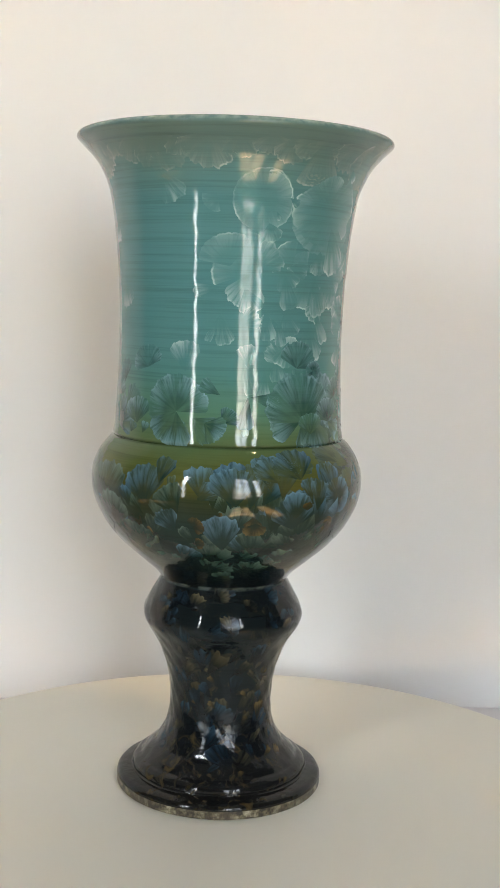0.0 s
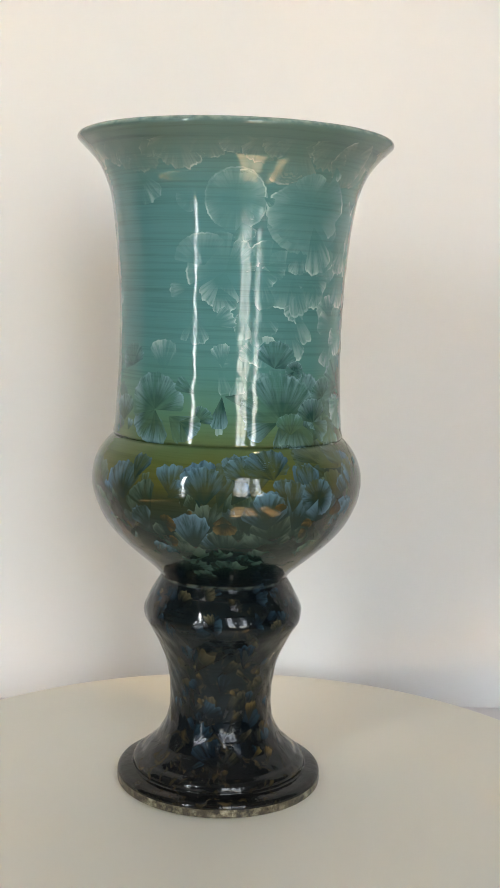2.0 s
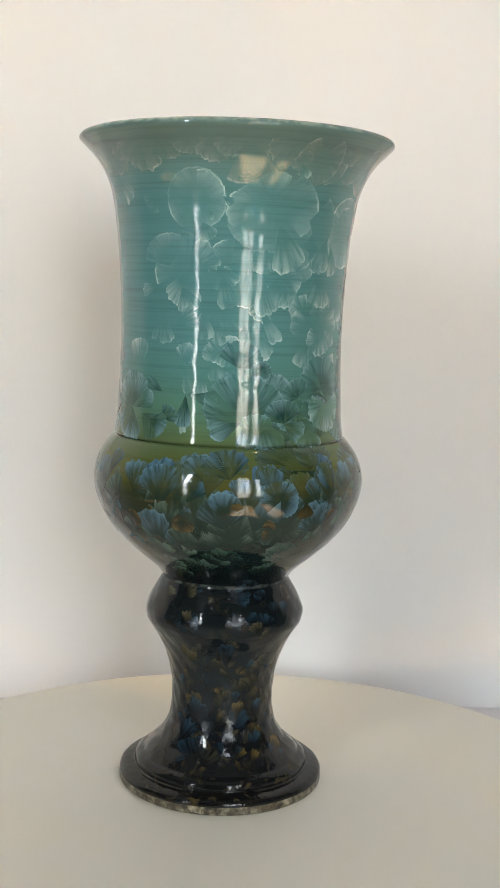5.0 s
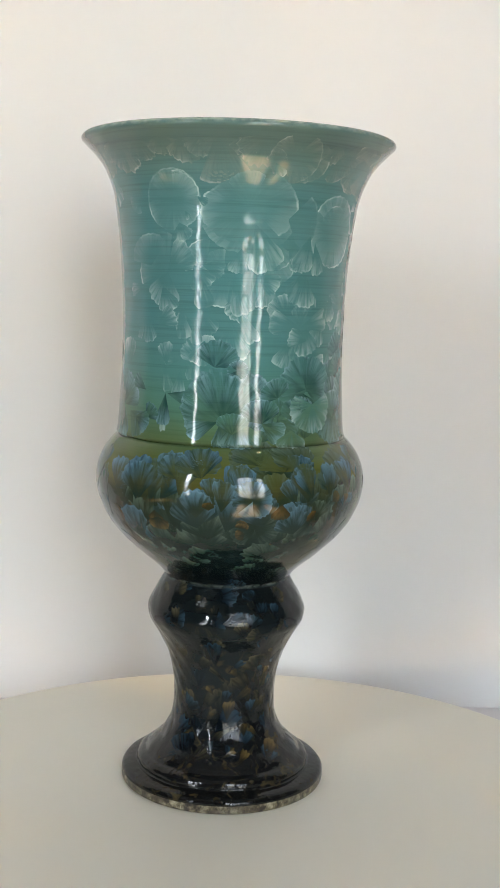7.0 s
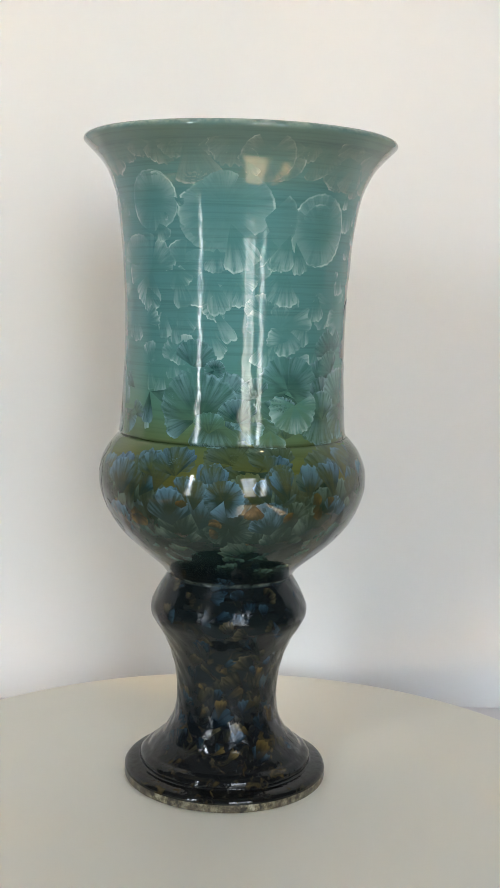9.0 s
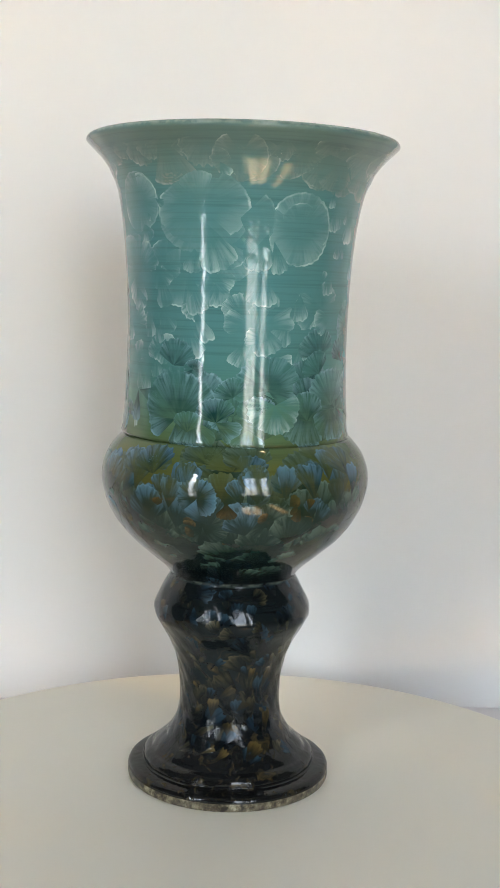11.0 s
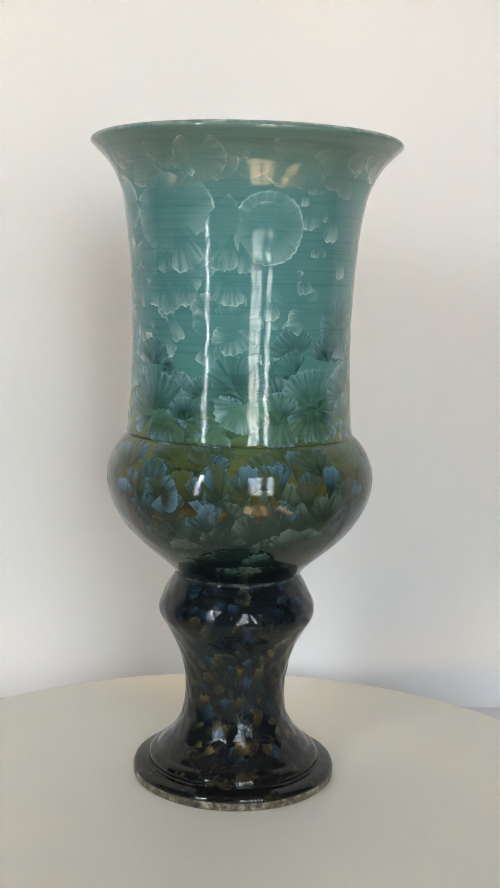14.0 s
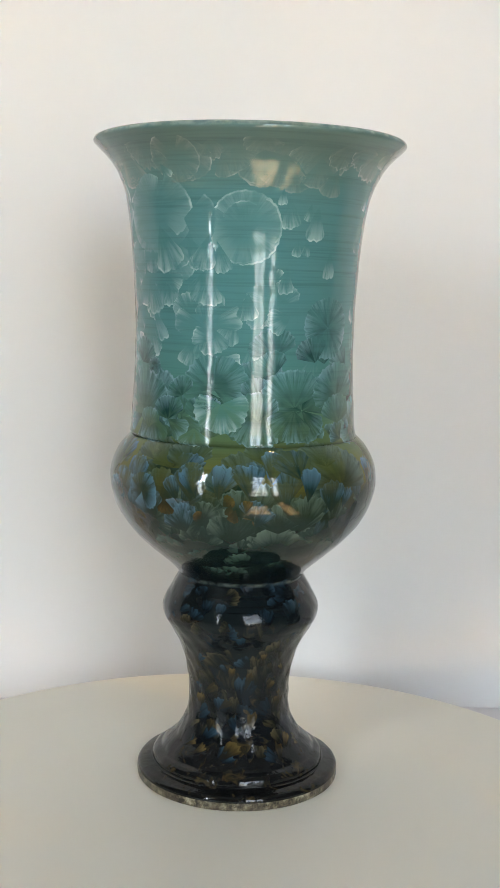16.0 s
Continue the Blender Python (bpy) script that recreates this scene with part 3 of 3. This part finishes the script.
HANGS_C = [
    (44, 376, 27.8, 300, 28), (44, 357, 16.7, 285, 70), (4, 362, 16.5, 30, 70), (17, 375, 22.3, 280, 36), (110, 399, 28.9, 265, 30),
    (72, 353, 20.0, 250, 60), (77, 350, 14.1, 270, 50), (109, 349, 20.8, 250, 40), (30, 352, 18.1, 250, 60), (52, 433, 32.5, 290, 58),
    (80, 427, 25.1, 255, 52), (79, 400, 22.9, 262, 76), (53, 398, 24.8, 250, 44), (53, 398, 18.4, 335, 60), (26, 400, 25.5, 282, 40),
    (43, 399, 28.2, 285, 40), (77, 362, 27.1, 15, 42), (77, 362, 23.9, 170, 50),
]
HANGS_D = [
    (77, 363, 23.1, 268, 48), (24, 369, 19.9, 278, 30), (41, 367, 28.5, 285, 34), (104, 386, 23.3, 276, 50), (110, 394, 9.7, 60, 40),
    (121, 425, 12.9, 265, 40), (112, 459, 11.9, 270, 40), (115, 453, 21.9, 280, 46), (101, 353, 22.5, 262, 36), (58, 474, 11.6, 300, 60),
    (112, 377, 23.2, 190, 84), (112, 377, 18.4, 55, 80), (126, 449, 11.9, 265, 50), (130, 448, 24.7, 268, 46), (126, 424, 11.2, 262, 46),
    (80, 363, 20.0, 280, 80), (116, 406, 19.9, 270, 40), (140, 418, 20.3, 270, 40),
]
HANGS_E = [
    (147, 386, 24.8, 260, 50), (134, 345, 22.6, 255, 60), (106, 358, 20.0, 268, 50),
]
VEILS = [
    (34, 486, 30.3, 285, 74), (57, 472, 23.7, 260, 60), (36, 489, 33.8, 278, 62), (63, 473, 10.0, 300, 120), (71, 480, 19.9, 285, 130),
    (86, 480, 17.5, 290, 80), (102, 477, 19.9, 270, 70), (56, 474, 11.5, 40, 90), (66, 479, 19.2, 270, 300), (102, 482, 24.6, 282, 130),
    (90, 483, 17.5, 305, 90), (116, 476, 21.7, 275, 70), (13, 472, 20.6, 280, 70), (111, 480, 23.8, 262, 110), (126, 479, 21.4, 280, 90),
    (136, 473, 19.9, 260, 70),
]
TEALS = [
    (40, 299, 33.8, 70, 150), (40, 299, 28.1, 180, 80), (40, 299, 24.1, 290, 90), (-24, 301, 25.1, 100, 200), (-24, 301, 24.3, 250, 110),
    (-20, 329, 20.9, 95, 80), (-42, 331, 15.7, 110, 170), (-16, 297, 20.1, 325, 80), (-48, 290, 18.8, 100, 120), (35, 333, 18.4, 75, 150),
    (10, 333, 15.8, 100, 60), (10, 313, 21.8, 265, 40), (-3, 314, 15.9, 150, 50), (66, 294, 24.9, 95, 110), (-2, 294, 12.0, 45, 100),
    (46, 298, 32.0, 75, 160), (40, 299, 28.8, 185, 80), (46, 297, 24.0, 280, 100),
]
TEALS_B = [
    (81, 316, 20.5, 100, 170), (79, 316, 20.4, 260, 150), (46, 331, 7.2, 90, 360), (66, 306, 20.2, 200, 100), (104, 311, 21.2, 100, 200),
    (72, 295, 20.3, 60, 70), (-10, 294, 14.9, 330, 110), (66, 299, 19.3, 110, 170), (66, 297, 18.1, 300, 120), (82, 316, 23.5, 110, 190),
    (82, 313, 22.3, 270, 140), (104, 316, 22.8, 100, 200), (104, 304, 27.0, 250, 110), (115, 294, 21.1, 90, 90), (98, 386, 18.3, 270, 60),
    (115, 336, 21.0, 90, 70), (82, 353, 16.1, 170, 60), (11, 313, 20.6, 350, 40),
]
TEALS_C = [
    (82, 338, 18.2, 350, 60), (39, 295, 32.9, 95, 170), (82, 318, 24.9, 20, 140), (82, 318, 23.3, 140, 110), (66, 312, 13.7, 120, 160),
    (58, 294, 17.0, 100, 140), (58, 294, 17.8, 330, 70), (112, 341, 20.4, 105, 150), (104, 307, 29.2, 258, 110), (104, 307, 18.7, 80, 130),
    (126, 303, 25.8, 90, 200), (126, 303, 22.9, 270, 150), (77, 362, 14.4, 90, 70), (44, 286, 14.8, 90, 120), (140, 336, 21.1, 95, 120),
    (119, 370, 16.3, 200, 90), (142, 362, 21.5, 95, 360), (122, 305, 26.9, 100, 150),
]
TEALS_D = [
    (122, 303, 22.4, 250, 130), (150, 311, 25.3, 100, 200), (134, 337, 18.5, 110, 120), (104, 295, 20.2, 100, 140), (112, 329, 16.1, 120, 140),
    (150, 292, 21.1, 90, 140), (78, 294, 18.2, 100, 120),
]
PALES = [
    (86, 307, 20.1, 270, 230), (73, 289, 16.1, 270, 120),
]


def grow(row, mat):
    theta, z, size, aim, spread = row
    if mat is M_TEAL and z >= 325 and spread <= 90:
        mat = M_HANG
    if mat is M_DARK:
        size *= 1.15
    crystal(theta, z / 1000, size / 1000, mat, aim, spread, tall=0.78 if mat is M_PLATE and size > 30 else 1.0, lobes=0.025 if mat in (M_PLATE, M_VEIL) else 0.05 if mat in (M_HANG, M_TEAL) else 0.07)


def bare(th, z):
    """The ochre patch without crystals on the bowl."""
    return abs(th - 42) < 9 and 0.222 < z < 0.28


def scatter(seed, count, low, high, sizes, mat, aim, spreads, gap, first=-100, last=200, sway=40):
    """Small crystals strewn between two heights, none nearer to another than the gap allows."""
    rng, kept = random.Random(seed), []
    for _ in range(count * 12):
        th, z = rng.uniform(first, last), rng.uniform(low, high)
        r = float(np.interp(z, LINE[:, 0], LINE[:, 1]))
        if len(kept) < count and not bare(th, z) and all(math.hypot(radians(th - a) * r, z - b) > gap for a, b in kept):
            kept.append((th, z))
            size = rng.uniform(*sizes)
            if 0.20 < z < 0.27 and -18 < th < 45:  # a plain olive band stays below the shoulder
                size = max(0.006, min(size, 0.264 - z))
            crystal(th, z, size, mat, aim + rng.uniform(-sway, sway), rng.uniform(*spreads), lobes=0.12)


# veils that hang from the rim
rng = random.Random(11)
angle = -100.0
while angle < 200:
    crystal(angle, 0.4905 + rng.uniform(-0.002, 0.001), rng.uniform(0.015, 0.027), M_VEIL, 270 + rng.uniform(-12, 12), rng.uniform(80, 150), lobes=0.08)
    angle += rng.uniform(7, 12)
scatter(3, 36, 0.170, 0.202, (0.012, 0.022), M_DARK, 90, (40, 140), 0.010)
scatter(21, 30, 0.192, 0.222, (0.016, 0.026), M_DARK, 90, (40, 110), 0.014)
scatter(25, 22, 0.205, 0.245, (0.016, 0.026), M_BLUE, 92, (40, 100), 0.014, -100, -52, 40)
scatter(26, 22, 0.205, 0.250, (0.016, 0.026), M_BLUE, 92, (40, 100), 0.014, 158, 205, 40)
scatter(27, 46, 0.200, 0.252, (0.012, 0.022), M_DARK, 90, (30, 90), 0.012, sway=50)
scatter(28, 26, 0.200, 0.236, (0.012, 0.020), M_BLUE, 90, (30, 80), 0.014, sway=50)
scatter(23, 10, 0.198, 0.236, (0.004, 0.008), M_GOLD, 90, (60, 160), 0.018, sway=80)
scatter(5, 90, 0.022, 0.118, (0.014, 0.026), M_STEM, 90, (18, 60), 0.008, sway=50)
scatter(6, 56, 0.022, 0.118, (0.012, 0.024), M_NAVY, 90, (20, 70), 0.010, sway=50)
scatter(8, 12, 0.022, 0.118, (0.005, 0.009), M_GOLD, 90, (20, 50), 0.014, -100, 40, 60)
scatter(9, 30, 0.024, 0.112, (0.008, 0.017), M_GOLD, 90, (20, 55), 0.012, 40, 200, 60)
scatter(13, 30, 0.128, 0.162, (0.010, 0.017), M_NAVY, 90, (30, 130), 0.009, sway=80)
scatter(14, 16, 0.128, 0.158, (0.008, 0.014), M_STEM, 90, (30, 130), 0.012, sway=80)
# the same glaze goes on round the sides of the vase
scatter(34, 24, 0.330, 0.470, (0.012, 0.022), M_HANG, 268, (40, 80), 0.018, 164, 205, 40)
scatter(35, 10, 0.330, 0.440, (0.010, 0.020), M_HANG, 268, (40, 80), 0.020, -100, -62, 40)
scatter(32, 26, 0.282, 0.330, (0.014, 0.026), M_TEAL, 95, (60, 160), 0.013, 160, 205, 60)
scatter(33, 16, 0.282, 0.322, (0.014, 0.024), M_TEAL, 95, (60, 160), 0.014, -100, -58, 60)
scatter(37, 26, 0.2790, 0.288, (0.008, 0.015), M_TEAL, 90, (50, 120), 0.010, 50, 160, 60)
scatter(38, 7, 0.2790, 0.286, (0.008, 0.012), M_TEAL, 90, (50, 120), 0.012, -58, -20, 60)
for rows, mat in (
    (GREENS, M_DARK), (GREENS_B, M_DARK), (GREENS_C, M_DARK), (BLUES, M_BLUE), (BLUES_B, M_BLUE),
    (BLUES_C, M_BLUE), (AMBERS, M_GOLD),
    (VEILS, M_VEIL), (PLATES, M_PLATE),
    (HANGS, M_HANG), (HANGS_B, M_HANG), (HANGS_C, M_HANG), (HANGS_D, M_HANG), (HANGS_E, M_HANG),
    (TEALS, M_TEAL), (TEALS_B, M_TEAL), (TEALS_C, M_TEAL), (TEALS_D, M_TEAL), (PALES, M_HANG),
):
    for row in rows:
        grow(row, mat)



def motions():
    """The vase turns clockwise, seen from above, about a pivot beside its own axis; it leans a little."""
    seat = pose(-0.01497, -0.00185, 0.0) @ Matrix.Rotation(0.00965, 4, "Y") @ Matrix.Rotation(-0.00255, 4, "X")
    rows = []
    for k in range(17):
        turn = -(0.10509 * k + 0.00125 * k * (16 - k) / 64)
        rows.append((float(k), Matrix.Translation((-0.00505, 0.89024, 0.0006)) @ Matrix.Rotation(turn, 4, "Z") @ seat))
    walk(VASE, rows)


motions()
